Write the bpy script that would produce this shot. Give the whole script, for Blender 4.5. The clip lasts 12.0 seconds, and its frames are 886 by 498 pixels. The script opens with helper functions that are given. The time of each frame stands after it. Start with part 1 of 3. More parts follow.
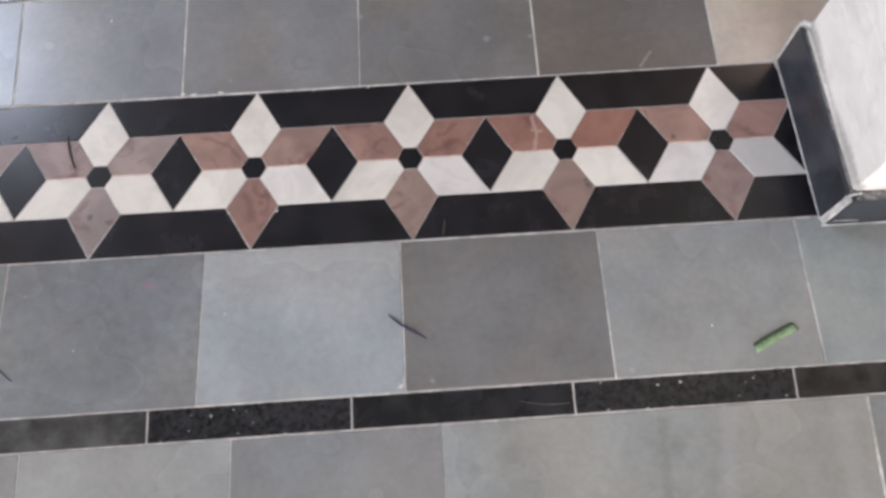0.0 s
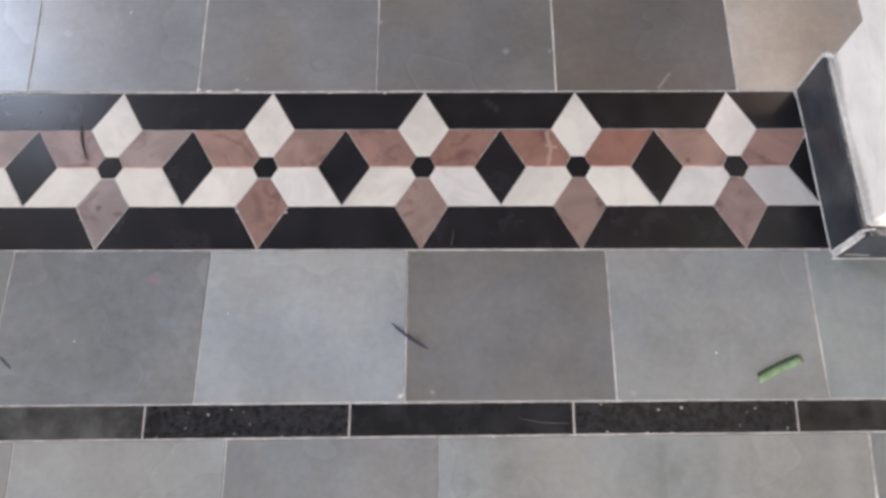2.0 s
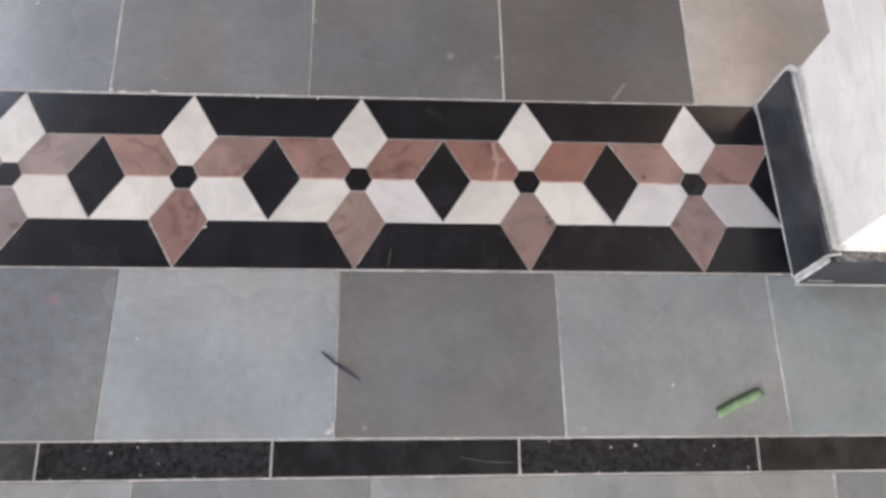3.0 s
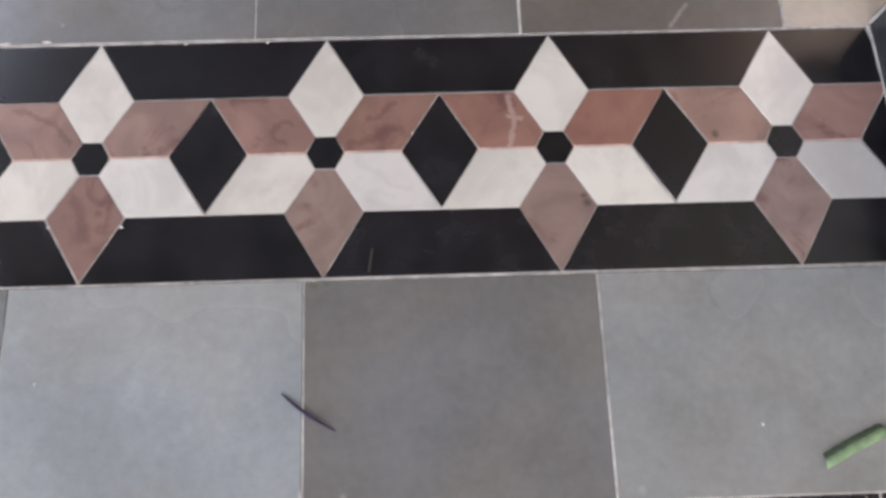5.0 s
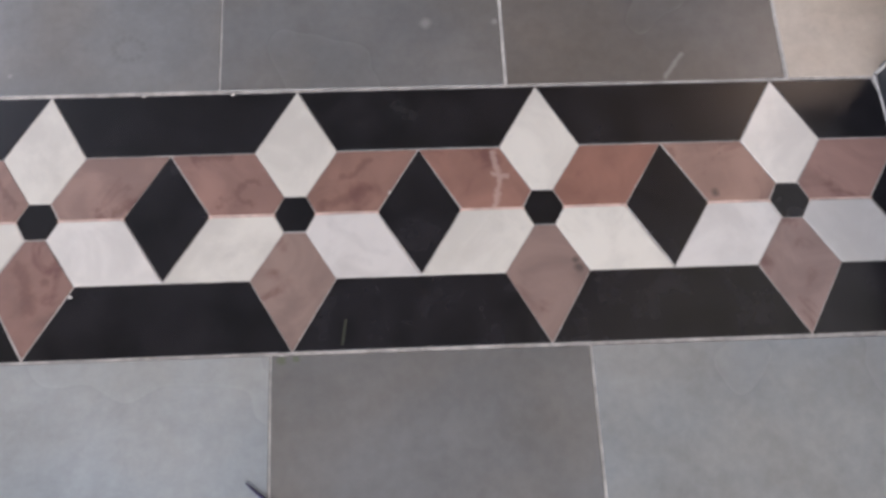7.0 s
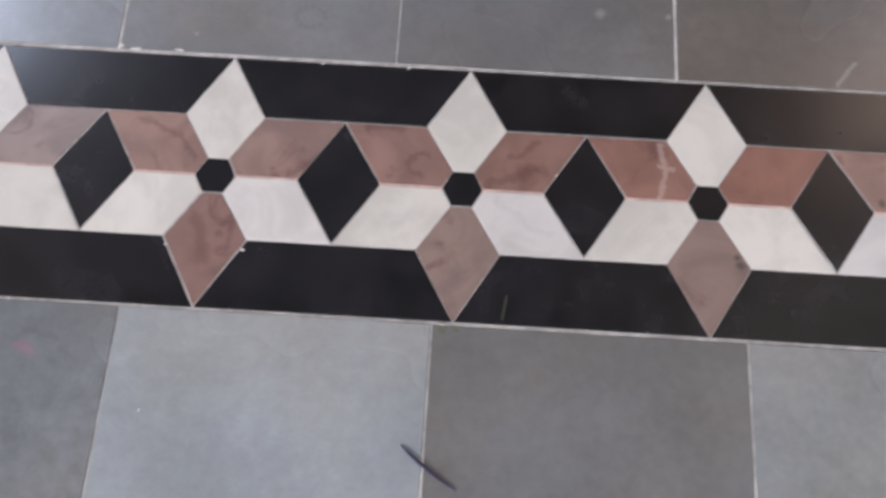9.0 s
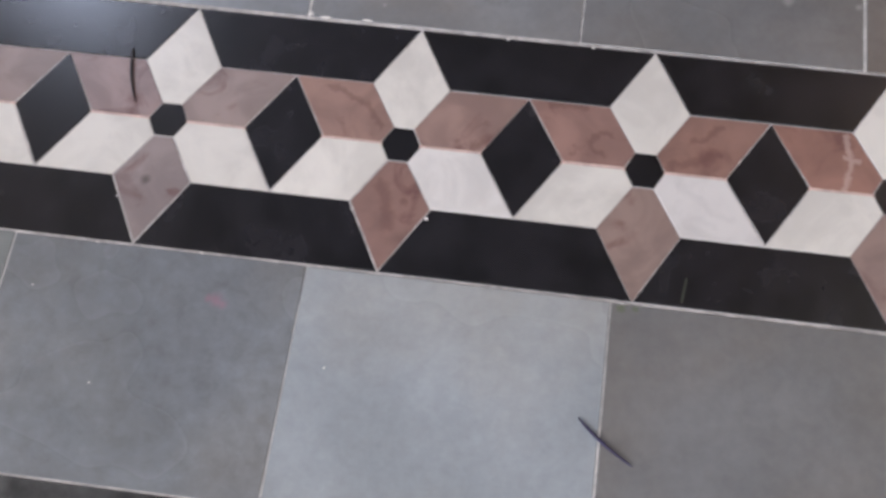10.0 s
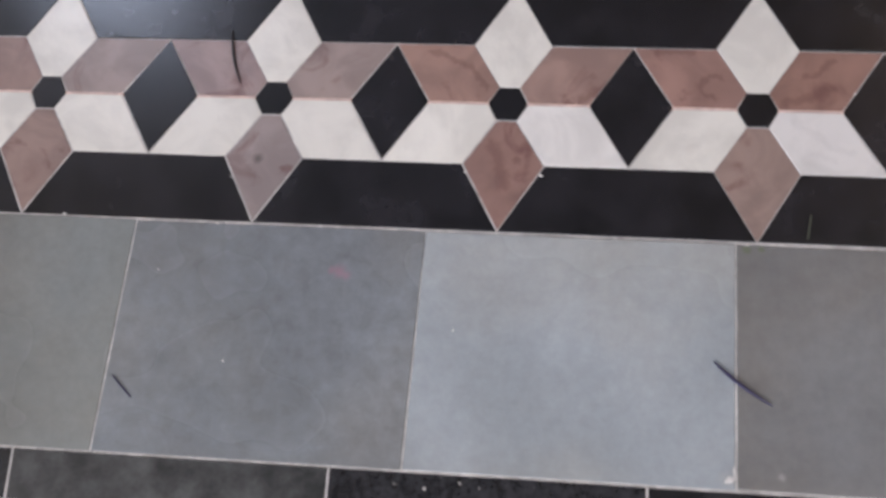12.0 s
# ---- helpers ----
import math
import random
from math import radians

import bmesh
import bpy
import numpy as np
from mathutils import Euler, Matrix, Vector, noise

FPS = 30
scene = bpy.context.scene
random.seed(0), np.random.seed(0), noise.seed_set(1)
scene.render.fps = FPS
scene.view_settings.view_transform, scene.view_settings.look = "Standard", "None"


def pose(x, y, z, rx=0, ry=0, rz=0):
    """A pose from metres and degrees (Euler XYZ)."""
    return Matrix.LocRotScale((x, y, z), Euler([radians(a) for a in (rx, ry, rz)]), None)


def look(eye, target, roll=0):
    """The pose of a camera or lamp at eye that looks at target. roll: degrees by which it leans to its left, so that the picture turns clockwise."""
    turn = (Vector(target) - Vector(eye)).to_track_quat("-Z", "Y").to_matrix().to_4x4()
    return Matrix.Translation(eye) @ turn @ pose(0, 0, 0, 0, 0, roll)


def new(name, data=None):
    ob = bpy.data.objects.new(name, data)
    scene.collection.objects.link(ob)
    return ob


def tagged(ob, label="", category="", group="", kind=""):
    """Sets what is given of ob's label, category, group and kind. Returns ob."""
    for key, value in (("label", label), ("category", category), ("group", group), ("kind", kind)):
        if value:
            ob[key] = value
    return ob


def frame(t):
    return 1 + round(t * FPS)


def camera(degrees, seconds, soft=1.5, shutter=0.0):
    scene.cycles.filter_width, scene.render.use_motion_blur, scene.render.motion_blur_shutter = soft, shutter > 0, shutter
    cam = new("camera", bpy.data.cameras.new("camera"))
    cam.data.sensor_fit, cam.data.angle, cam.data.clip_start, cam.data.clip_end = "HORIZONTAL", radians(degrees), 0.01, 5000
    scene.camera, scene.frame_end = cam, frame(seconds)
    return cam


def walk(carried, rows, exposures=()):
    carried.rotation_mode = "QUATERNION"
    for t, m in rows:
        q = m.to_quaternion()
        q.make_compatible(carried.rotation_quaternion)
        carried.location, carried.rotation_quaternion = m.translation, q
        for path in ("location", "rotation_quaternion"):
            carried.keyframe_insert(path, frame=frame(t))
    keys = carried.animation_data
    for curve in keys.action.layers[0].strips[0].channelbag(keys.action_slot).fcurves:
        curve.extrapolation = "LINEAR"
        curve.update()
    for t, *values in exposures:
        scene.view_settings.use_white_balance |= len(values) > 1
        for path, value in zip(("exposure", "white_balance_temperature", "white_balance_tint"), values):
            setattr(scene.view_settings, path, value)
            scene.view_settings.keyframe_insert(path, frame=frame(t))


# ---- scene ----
cam = camera(53.09, 12.0, soft=3.0, shutter=0.3)
PATH = [
    (0, (0.0579, -0.4153, 1.288), (0.0391, 0.177, -0.6227), -4.98),
    (0.5, (0.0583, -0.4037, 1.289), (0.0616, 0.1885, -0.6214), -3.07),
    (1, (0.0609, -0.4076, 1.287), (0.0499, 0.1957, -0.6195), -3.59),
    (1.5, (0.0531, -0.4106, 1.29), (0.0212, 0.2101, -0.6106), -4.06),
    (2, (0.0532, -0.3996, 1.286), (0.0248, 0.196, -0.6227), -2.56),
    (2.2, (0.0424, -0.3895, 1.282), (0.0337, 0.1864, -0.6332), -1.57),
    (2.5, (0.0588, -0.3832, 1.238), (0.0996, 0.2736, -0.6502), 3.08),
    (2.8, (0.0642, -0.3688, 1.203), (0.1244, 0.2508, -0.6973), 5.91),
    (3, (0.0646, -0.3583, 1.179), (0.1587, 0.2705, -0.717), 8.86),
    (3.2, (0.0681, -0.3491, 1.165), (0.1774, 0.2776, -0.731), 10.19),
    (3.5, (0.0674, -0.3302, 1.172), (0.2016, 0.2885, -0.7252), 12.03),
    (3.7, (0.0799, -0.3441, 1.157), (0.1417, 0.2757, -0.744), 6.04),
    (5.3, (0.1173, -0.1438, 0.8397), (0.1429, 0.2879, -1.113), 1.18),
    (5.5, (0.1225, -0.1341, 0.8232), (0.1953, 0.3658, -1.112), 5.64),
    (6, (0.1299, -0.126, 0.8249), (0.2112, 0.3837, -1.107), 6.14),
    (6.5, (0.1301, -0.1217, 0.8299), (0.2176, 0.414, -1.095), 6.53),
    (7, (0.1166, -0.1243, 0.8268), (0.1813, 0.3926, -1.104), 5.23),
    (8.8, (0.0114, -0.1449, 0.8352), (0.0064, 0.3865, -1.093), 2.57),
    (9, (0.0013, -0.1548, 0.8325), (-0.0336, 0.3741, -1.096), -0.15),
    (9.2, (-0.0129, -0.1591, 0.8324), (-0.0981, 0.3475, -1.101), -4.72),
    (9.5, (-0.0599, -0.1758, 0.8354), (-0.1698, 0.2978, -1.105), -6.26),
    (9.7, (-0.0801, -0.1691, 0.8443), (-0.209, 0.2733, -1.102), -8.80),
    (10, (-0.1229, -0.1752, 0.8486), (-0.2714, 0.2974, -1.089), -10.17),
    (10.5, (-0.1532, -0.1773, 0.8561), (-0.3247, 0.2815, -1.083), -12.46),
    (11, (-0.1736, -0.1683, 0.8346), (-0.3827, 0.3178, -1.094), -16.65),
    (11.5, (-0.1829, -0.1762, 0.8502), (-0.4265, 0.2817, -1.081), -22.04),
    (11.7, (-0.1986, -0.1757, 0.8544), (-0.4385, 0.2283, -1.09), -25.27),
    (12, (-0.2055, -0.2089, 0.8504), (-0.4242, 0.2245, -1.09), -23.42),
]
walk(cam, [(t, look(eye, target, roll)) for t, eye, target, roll in PATH], exposures=[(0.0, -0.44, 6450, 13.5), (3.5, -0.41, 6450, 13.5), (6.0, -0.49, 6400, 14.5), (9.5, -0.50, 6280, 15.3), (12.0, -0.51, 6290, 15.3)])

# ---- light ----
world = bpy.data.worlds.new("sky")
scene.world = world
world.use_nodes = True
wn = world.node_tree.nodes
sky = wn.new("ShaderNodeTexSky")
sky.sky_type = "NISHITA"
sky.sun_disc = False
sky.sun_elevation, sky.sun_rotation = radians(50), radians(160)
wn["Background"].inputs["Strength"].default_value = 0.1
world.node_tree.links.new(sky.outputs[0], wn["Background"].inputs["Color"])


def area(name, m, w, h, watts, color):
    lamp = bpy.data.lights.new(name, "AREA")
    lamp.shape, lamp.size, lamp.size_y, lamp.energy, lamp.color = "RECTANGLE", w, h, watts, color
    ob = new(name, lamp)
    ob.matrix_world = m
    return ob


WEST, EAST, SOUTH, NORTH, CEIL = -1.75, 1.75, -2.5, 3.0, 3.3
area("doorway_daylight", look((0.2, SOUTH - 0.1, 0.9), (0.2, 0, 0.9)), 2.2, 1.7, 123, (0.985, 0.98, 0.99))
area("window_daylight", look((WEST - 0.1, 1.56, 1.78), (0, 1.56, 1.78)), 0.75, 0.8, 73, (0.72, 0.82, 1.0))
# added fill, out of view, to brighten the pillar's left side and near floor
area("added_side_fill", look((WEST - 0.1, -1.1, 1.3), (0, -1.1, 1.3)), 1.0, 1.3, 33, (1.0, 0.965, 0.93))
area("ventilator_daylight", look((EAST + 0.1, 1.65, 2.7), (0, 1.65, 2.7)), 0.5, 0.5, 17, (1.0, 0.76, 0.60))
sun = bpy.data.lights.new("sun", "SUN")
sun.energy, sun.angle, sun.color = 2.5, radians(0.5), (1.0, 0.95, 0.88)
new("sun", sun).matrix_world = look((3, 6, 9), (0, 0, 0))


# ---- materials ----
def shader(name, rough=0.5):
    m = bpy.data.materials.new(name)
    m.use_nodes = True
    t = m.node_tree
    b = t.nodes["Principled BSDF"]
    b.inputs["Roughness"].default_value = rough
    return m, t, b


def node(t, kind, **values):
    n = t.nodes.new(kind)
    for key, value in values.items():
        n.inputs[key.replace("_", " ")].default_value = value
    return n


def coords(t, spread=40.0):
    """Object coordinates, shifted by a random amount for each object."""
    tc, info = t.nodes.new("ShaderNodeTexCoord"), t.nodes.new("ShaderNodeObjectInfo")
    mul = t.nodes.new("ShaderNodeVectorMath")
    mul.operation = "MULTIPLY_ADD"
    mul.inputs[1].default_value = (1, 1, 1)
    sc = t.nodes.new("ShaderNodeVectorMath")
    sc.operation = "SCALE"
    sc.inputs[0].default_value = (spread, spread * 0.61, spread * 0.37)
    t.links.new(info.outputs["Random"], sc.inputs["Scale"])
    t.links.new(tc.outputs["Object"], mul.inputs[0])
    t.links.new(sc.outputs[0], mul.inputs[2])
    return mul.outputs[0], info


def noise_tex(t, co, scale, detail=6.0, rough=0.6, distort=0.0):
    n = node(t, "ShaderNodeTexNoise", Scale=scale, Detail=detail, Roughness=rough, Distortion=distort)
    t.links.new(co, n.inputs["Vector"])
    return n.outputs["Fac"]


def ramp(t, fac, stops):
    r = t.nodes.new("ShaderNodeValToRGB")
    r.color_ramp.interpolation = "EASE"
    e = r.color_ramp.elements
    while len(e) < len(stops):
        e.new(0.5)
    for el, (p, c) in zip(e, stops):
        el.position, el.color = p, (*c, 1) if len(c) == 3 else c
    t.links.new(fac, r.inputs["Fac"])
    return r.outputs["Color"]


def mix(t, a, b, fac, blend="MIX"):
    m = t.nodes.new("ShaderNodeMix")
    m.data_type, m.blend_type = "RGBA", blend
    for sock, v in ((m.inputs["Factor"], fac), (m.inputs["A"], a), (m.inputs["B"], b)):
        if isinstance(v, (int, float)):
            sock.default_value = v
        elif isinstance(v, tuple):
            sock.default_value = (*v, 1)
        else:
            t.links.new(v, sock)
    return m.outputs["Result"]


def relief(t, b, height, strength, distance):
    bp = node(t, "ShaderNodeBump", Strength=strength, Distance=distance)
    t.links.new(height, bp.inputs["Height"])
    t.links.new(bp.outputs[0], b.inputs["Normal"])


def grey(v):
    return (v, v, v)


def line(points, radius):
    """Soft spots (x, y, radius) strung along a line."""
    out = []
    for a, b in zip(points, points[1:]):
        n = max(1, round(math.hypot(b[0] - a[0], b[1] - a[1]) / (radius * 1.1)))
        out += [(a[0] + (b[0] - a[0]) * i / n, a[1] + (b[1] - a[1]) * i / n, radius) for i in range(n)]
    return out + [(*points[-1], radius)]


def marks(t, spots, wander, scale, strength, height_too=False):
    """How far a place lies in one of the soft-edged, ragged marks mixed into the colour."""
    tc = t.nodes.new("ShaderNodeTexCoord")
    n = node(t, "ShaderNodeTexNoise", Scale=scale, Detail=4.0, Roughness=0.65)
    t.links.new(tc.outputs["Object"], n.inputs["Vector"])
    shift = t.nodes.new("ShaderNodeVectorMath")
    shift.operation = "MULTIPLY_ADD"
    shift.inputs[1].default_value = (wander, wander, wander if height_too else 0)
    t.links.new(n.outputs["Color"], shift.inputs[0])
    back = t.nodes.new("ShaderNodeVectorMath")
    back.operation = "ADD"
    back.inputs[1].default_value = (-wander / 2, -wander / 2, -wander / 2 if height_too else 0)
    t.links.new(tc.outputs["Object"], back.inputs[0])
    t.links.new(back.outputs[0], shift.inputs[2])
    total = None
    for x, y, r, *height in spots:
        d = t.nodes.new("ShaderNodeVectorMath")
        d.operation = "DISTANCE"
        d.inputs[1].default_value = (x, y, height[0] if height else 0)
        t.links.new(shift.outputs[0], d.inputs[0])
        m = node(t, "ShaderNodeMapRange")
        m.interpolation_type = "SMOOTHSTEP"
        m.inputs["From Min"].default_value, m.inputs["From Max"].default_value = r * 1.7, r * 0.3
        m.inputs["To Max"].default_value = strength
        t.links.new(d.outputs["Value"], m.inputs["Value"])
        if total is None:
            total = m.outputs["Result"]
        else:
            top = t.nodes.new("ShaderNodeMath")
            top.operation = "MAXIMUM"
            t.links.new(total, top.inputs[0])
            t.links.new(m.outputs["Result"], top.inputs[1])
            total = top.outputs[0]
    return total


def floor_stone():
    """Honed grey limestone; each slab takes its tint from the object colour."""
    m, t, b = shader("grey_limestone")
    co, info = coords(t)
    big = ramp(t, noise_tex(t, co, 7, 5, 0.55), [(0.3, grey(0.88)), (0.7, grey(1.11))])
    fine = ramp(t, noise_tex(t, co, 90, 6, 0.7), [(0.3, grey(0.94)), (0.72, grey(1.05))])
    hue = ramp(t, noise_tex(t, co, 4.5, 3, 0.5), [(0.36, (0.965, 1.0, 1.045)), (0.64, (1.04, 1.0, 0.96))])
    c = mix(t, info.outputs["Color"], big, 1.0, "MULTIPLY")
    c = mix(t, c, fine, 1.0, "MULTIPLY")
    c = mix(t, c, hue, 0.9, "MULTIPLY")
    mottle = ramp(t, noise_tex(t, co, 52, 4, 0.6, 0.3), [(0.33, (0.90, 0.89, 0.88)), (0.5, grey(1.0)), (0.68, (1.08, 1.09, 1.10))])
    c = mix(t, c, mottle, info.outputs["Alpha"], "MULTIPLY")
    c = mix(t, c, (0.44, 0.13, 0.22), marks(t, [(-0.403, -0.047, 0.006), (-0.396, -0.050, 0.004), (-0.411, -0.046, 0.003)], 0.008, 130, 0.27))
    c = mix(t, c, (0.44, 0.43, 0.42), marks(t, line(((0.379, 0.273), (0.398, 0.298)), 0.0022) + [(0.207, 0.340, 0.003), (0.135, 0.340, 0.005), (-0.071, 0.394, 0.004), (-0.027, -0.220, 0.006),
                                                   (-0.285, 0.290, 0.002), (0.310, -0.216, 0.004), (0.02, -0.215, 0.003)], 0.005, 150, 0.38))
    # pale streaks; the one near x 0.44 is a reflection painted in
    c = mix(t, c, (0.44, 0.44, 0.45), marks(t, line(((0.440, -0.292), (0.425, -0.400)), 0.012) + line(((0.60, -0.30), (0.60, -0.42)), 0.014), 0.012, 60, 0.22))
    c = mix(t, c, (0.12, 0.12, 0.115), marks(t, line(((0.345, -0.290), (0.340, -0.420)), 0.007) + [(0.36, -0.33, 0.012), (0.12, -0.33, 0.014), (0.07, -0.345, 0.010)], 0.02, 60, 0.22))
    ring = [(-0.168 + 0.015 * math.cos(a), 0.317 + 0.012 * math.sin(a), 0.0032) for a in [0.5 * i for i in range(12)]]
    c = mix(t, c, (0.09, 0.088, 0.085), marks(t, ring, 0.006, 90, 0.20))
    c = mix(t, c, (0.46, 0.45, 0.44), marks(t, line(((-0.045, 0.470), (-0.033, 0.464), (-0.024, 0.455)), 0.0022), 0.004, 150, 0.5))
    c = mix(t, c, (0.10, 0.13, 0.06), marks(t, [(-0.010, -0.006, 0.004), (0.004, -0.005, 0.003)], 0.006, 150, 0.6))
    t.links.new(c, b.inputs["Base Color"])
    t.links.new(ramp(t, noise_tex(t, co, 5, 2), [(0.3, grey(0.23)), (0.7, grey(0.28))]), b.inputs["Roughness"])
    relief(t, b, noise_tex(t, co, 60, 4, 0.5), 0.07, 0.002)
    return m


def black_stone():
    m, t, b = shader("polished_black_stone")
    co, info = coords(t)
    c = mix(t, info.outputs["Color"], ramp(t, noise_tex(t, co, 22, 5, 0.6), [(0.3, grey(0.42)), (0.75, grey(1.6))]), 1.0, "MULTIPLY")
    haze = ramp(t, noise_tex(t, co, 20, 7, 0.7, 1.0), [(0.62, grey(0)), (0.82, grey(0.12))])
    c = mix(t, c, (0.25, 0.24, 0.24), haze)
    c = mix(t, c, (0.16, 0.155, 0.16), marks(t, [(0.107, 0.243, 0.009), (0.118, 0.236, 0.006), (0.100, 0.248, 0.005)], 0.03, 60, 0.07))
    c = mix(t, c, (0.22, 0.25, 0.18), marks(t, line(((0.047, 0.008), (0.050, 0.030)), 0.0011), 0.002, 120, 0.22))
    t.links.new(c, b.inputs["Base Color"])
    t.links.new(ramp(t, noise_tex(t, co, 6, 2), [(0.3, grey(0.23)), (0.7, grey(0.27))]), b.inputs["Roughness"])
    relief(t, b, noise_tex(t, co, 70, 4), 0.04, 0.002)
    return m


def speckled_stone():
    """Black granite with pale mica flakes."""
    m, t, b = shader("speckled_black_granite")
    co, info = coords(t)
    v = node(t, "ShaderNodeTexVoronoi", Scale=82.0)
    t.links.new(co, v.inputs["Vector"])
    spot = ramp(t, v.outputs["Distance"], [(0.08, grey(1)), (0.23, grey(0))])
    keep = ramp(t, noise_tex(t, co, 45, 3), [(0.52, grey(0)), (0.62, grey(0.95))])
    fleck = mix(t, spot, keep, 1.0, "MULTIPLY")
    base = mix(t, info.outputs["Color"], ramp(t, noise_tex(t, co, 120, 4), [(0.35, grey(0.6)), (0.7, grey(2.0))]), 1.0, "MULTIPLY")
    t.links.new(mix(t, base, (0.58, 0.56, 0.53), fleck), b.inputs["Base Color"])
    t.links.new(ramp(t, noise_tex(t, co, 20, 4), [(0.3, grey(0.15)), (0.7, grey(0.26))]), b.inputs["Roughness"])
    relief(t, b, noise_tex(t, co, 80, 5), 0.06, 0.002)
    return m


def white_marble():
    m, t, b = shader("white_marble")
    co, info = coords(t)
    tone = info.outputs["Color"]
    cloud = ramp(t, noise_tex(t, co, 16, 6, 0.6, 0.6), [(0.35, grey(0.88)), (0.65, grey(1.05))])
    c = mix(t, tone, cloud, 1.0, "MULTIPLY")
    vein = ramp(t, noise_tex(t, co, 22, 8, 0.65, 2.2), [(0.60, grey(0)), (0.78, grey(0.45))])
    c = mix(t, c, (0.45, 0.44, 0.43), vein)
    c = mix(t, c, (0.40, 0.39, 0.385), marks(t, line(((0.036, 0.124), (0.058, 0.112), (0.070, 0.100), (0.090, 0.095)), 0.0034) + line(((0.052, 0.092), (0.074, 0.086)), 0.003)
                                             + line(((-0.225, 0.082), (-0.200, 0.078)), 0.004) + line(((0.53, 0.12), (0.545, 0.10), (0.58, 0.085)), 0.006), 0.016, 90, 0.17))
    t.links.new(c, b.inputs["Base Color"])
    b.inputs["Roughness"].default_value = 0.34
    relief(t, b, noise_tex(t, co, 60, 6), 0.05, 0.002)
    return m


def pink_stone():
    m, t, b = shader("dusky_pink_stone")
    co, info = coords(t)
    tone = mix(t, info.outputs["Color"], ramp(t, noise_tex(t, co, 18, 5, 0.55, 0.8), [(0.32, (0.82, 0.80, 0.80)), (0.68, (1.15, 1.12, 1.10))]), 1.0, "MULTIPLY")
    vein = ramp(t, noise_tex(t, co, 20, 4, 0.55, 1.0), [(0.53, grey(0)), (0.72, grey(0.7))])
    c = mix(t, tone, (0.13, 0.055, 0.05), vein)
    spot = ramp(t, noise_tex(t, co, 38, 3, 0.5), [(0.70, grey(0)), (0.78, grey(0.5))])
    c = mix(t, c, (0.10, 0.07, 0.065), spot)
    umber = (line(((-0.327, 0.190), (-0.317, 0.190), (-0.303, 0.182), (-0.288, 0.176)), 0.0034) + line(((-0.285, 0.174), (-0.276, 0.164), (-0.268, 0.153)), 0.0028)
             + line(((-0.098, 0.197), (-0.062, 0.197)), 0.0032) + line(((-0.034, 0.171), (-0.046, 0.170), (-0.055, 0.163), (-0.052, 0.153), (-0.040, 0.147)), 0.0028)
             + line(((0.028, 0.145), (0.050, 0.151), (0.072, 0.160)), 0.0045) + line(((0.046, 0.172), (0.060, 0.176), (0.074, 0.190)), 0.0030)
             + line(((-0.142, 0.164), (-0.152, 0.152), (-0.172, 0.143)), 0.0036) + line(((-0.259, 0.090), (-0.252, 0.075), (-0.246, 0.050)), 0.0060)
             + [(0.376, 0.191, 0.004), (-0.232, 0.075, 0.004)])
    c = mix(t, c, (0.13, 0.062, 0.05), marks(t, umber, 0.015, 110, 0.48))
    c = mix(t, c, (0.07, 0.055, 0.05), marks(t, [(-0.500, 0.068, 0.0045), (0.416, 0.147, 0.0038), (0.275, 0.075, 0.0042), (0.272, 0.083, 0.003)], 0.005, 130, 0.75))
    streak = line(((0.1965, 0.196), (0.2035, 0.168), (0.1975, 0.140)), 0.0026) + line(((0.197, 0.172), (0.210, 0.170)), 0.0024)
    c = mix(t, c, (0.56, 0.43, 0.38), marks(t, streak, 0.010, 140, 0.5))
    t.links.new(c, b.inputs["Base Color"])
    b.inputs["Roughness"].default_value = 0.38
    relief(t, b, noise_tex(t, co, 70, 7), 0.08, 0.002)
    return m


def plain(name, color, rough, var=0.15, scale=20.0, bump=0.1, fine=120.0):
    m, t, b = shader(name, rough)
    co, info = coords(t)
    c = mix(t, color, ramp(t, noise_tex(t, co, scale, 6, 0.6), [(0.3, grey(1 - var)), (0.7, grey(1 + var))]), 1.0, "MULTIPLY")
    c = mix(t, c, ramp(t, noise_tex(t, co, fine, 4, 0.6), [(0.3, grey(1 - var / 2)), (0.7, grey(1 + var / 2))]), 1.0, "MULTIPLY")
    t.links.new(c, b.inputs["Base Color"])
    if bump:
        relief(t, b, noise_tex(t, co, fine, 6), bump, 0.004)
    return m


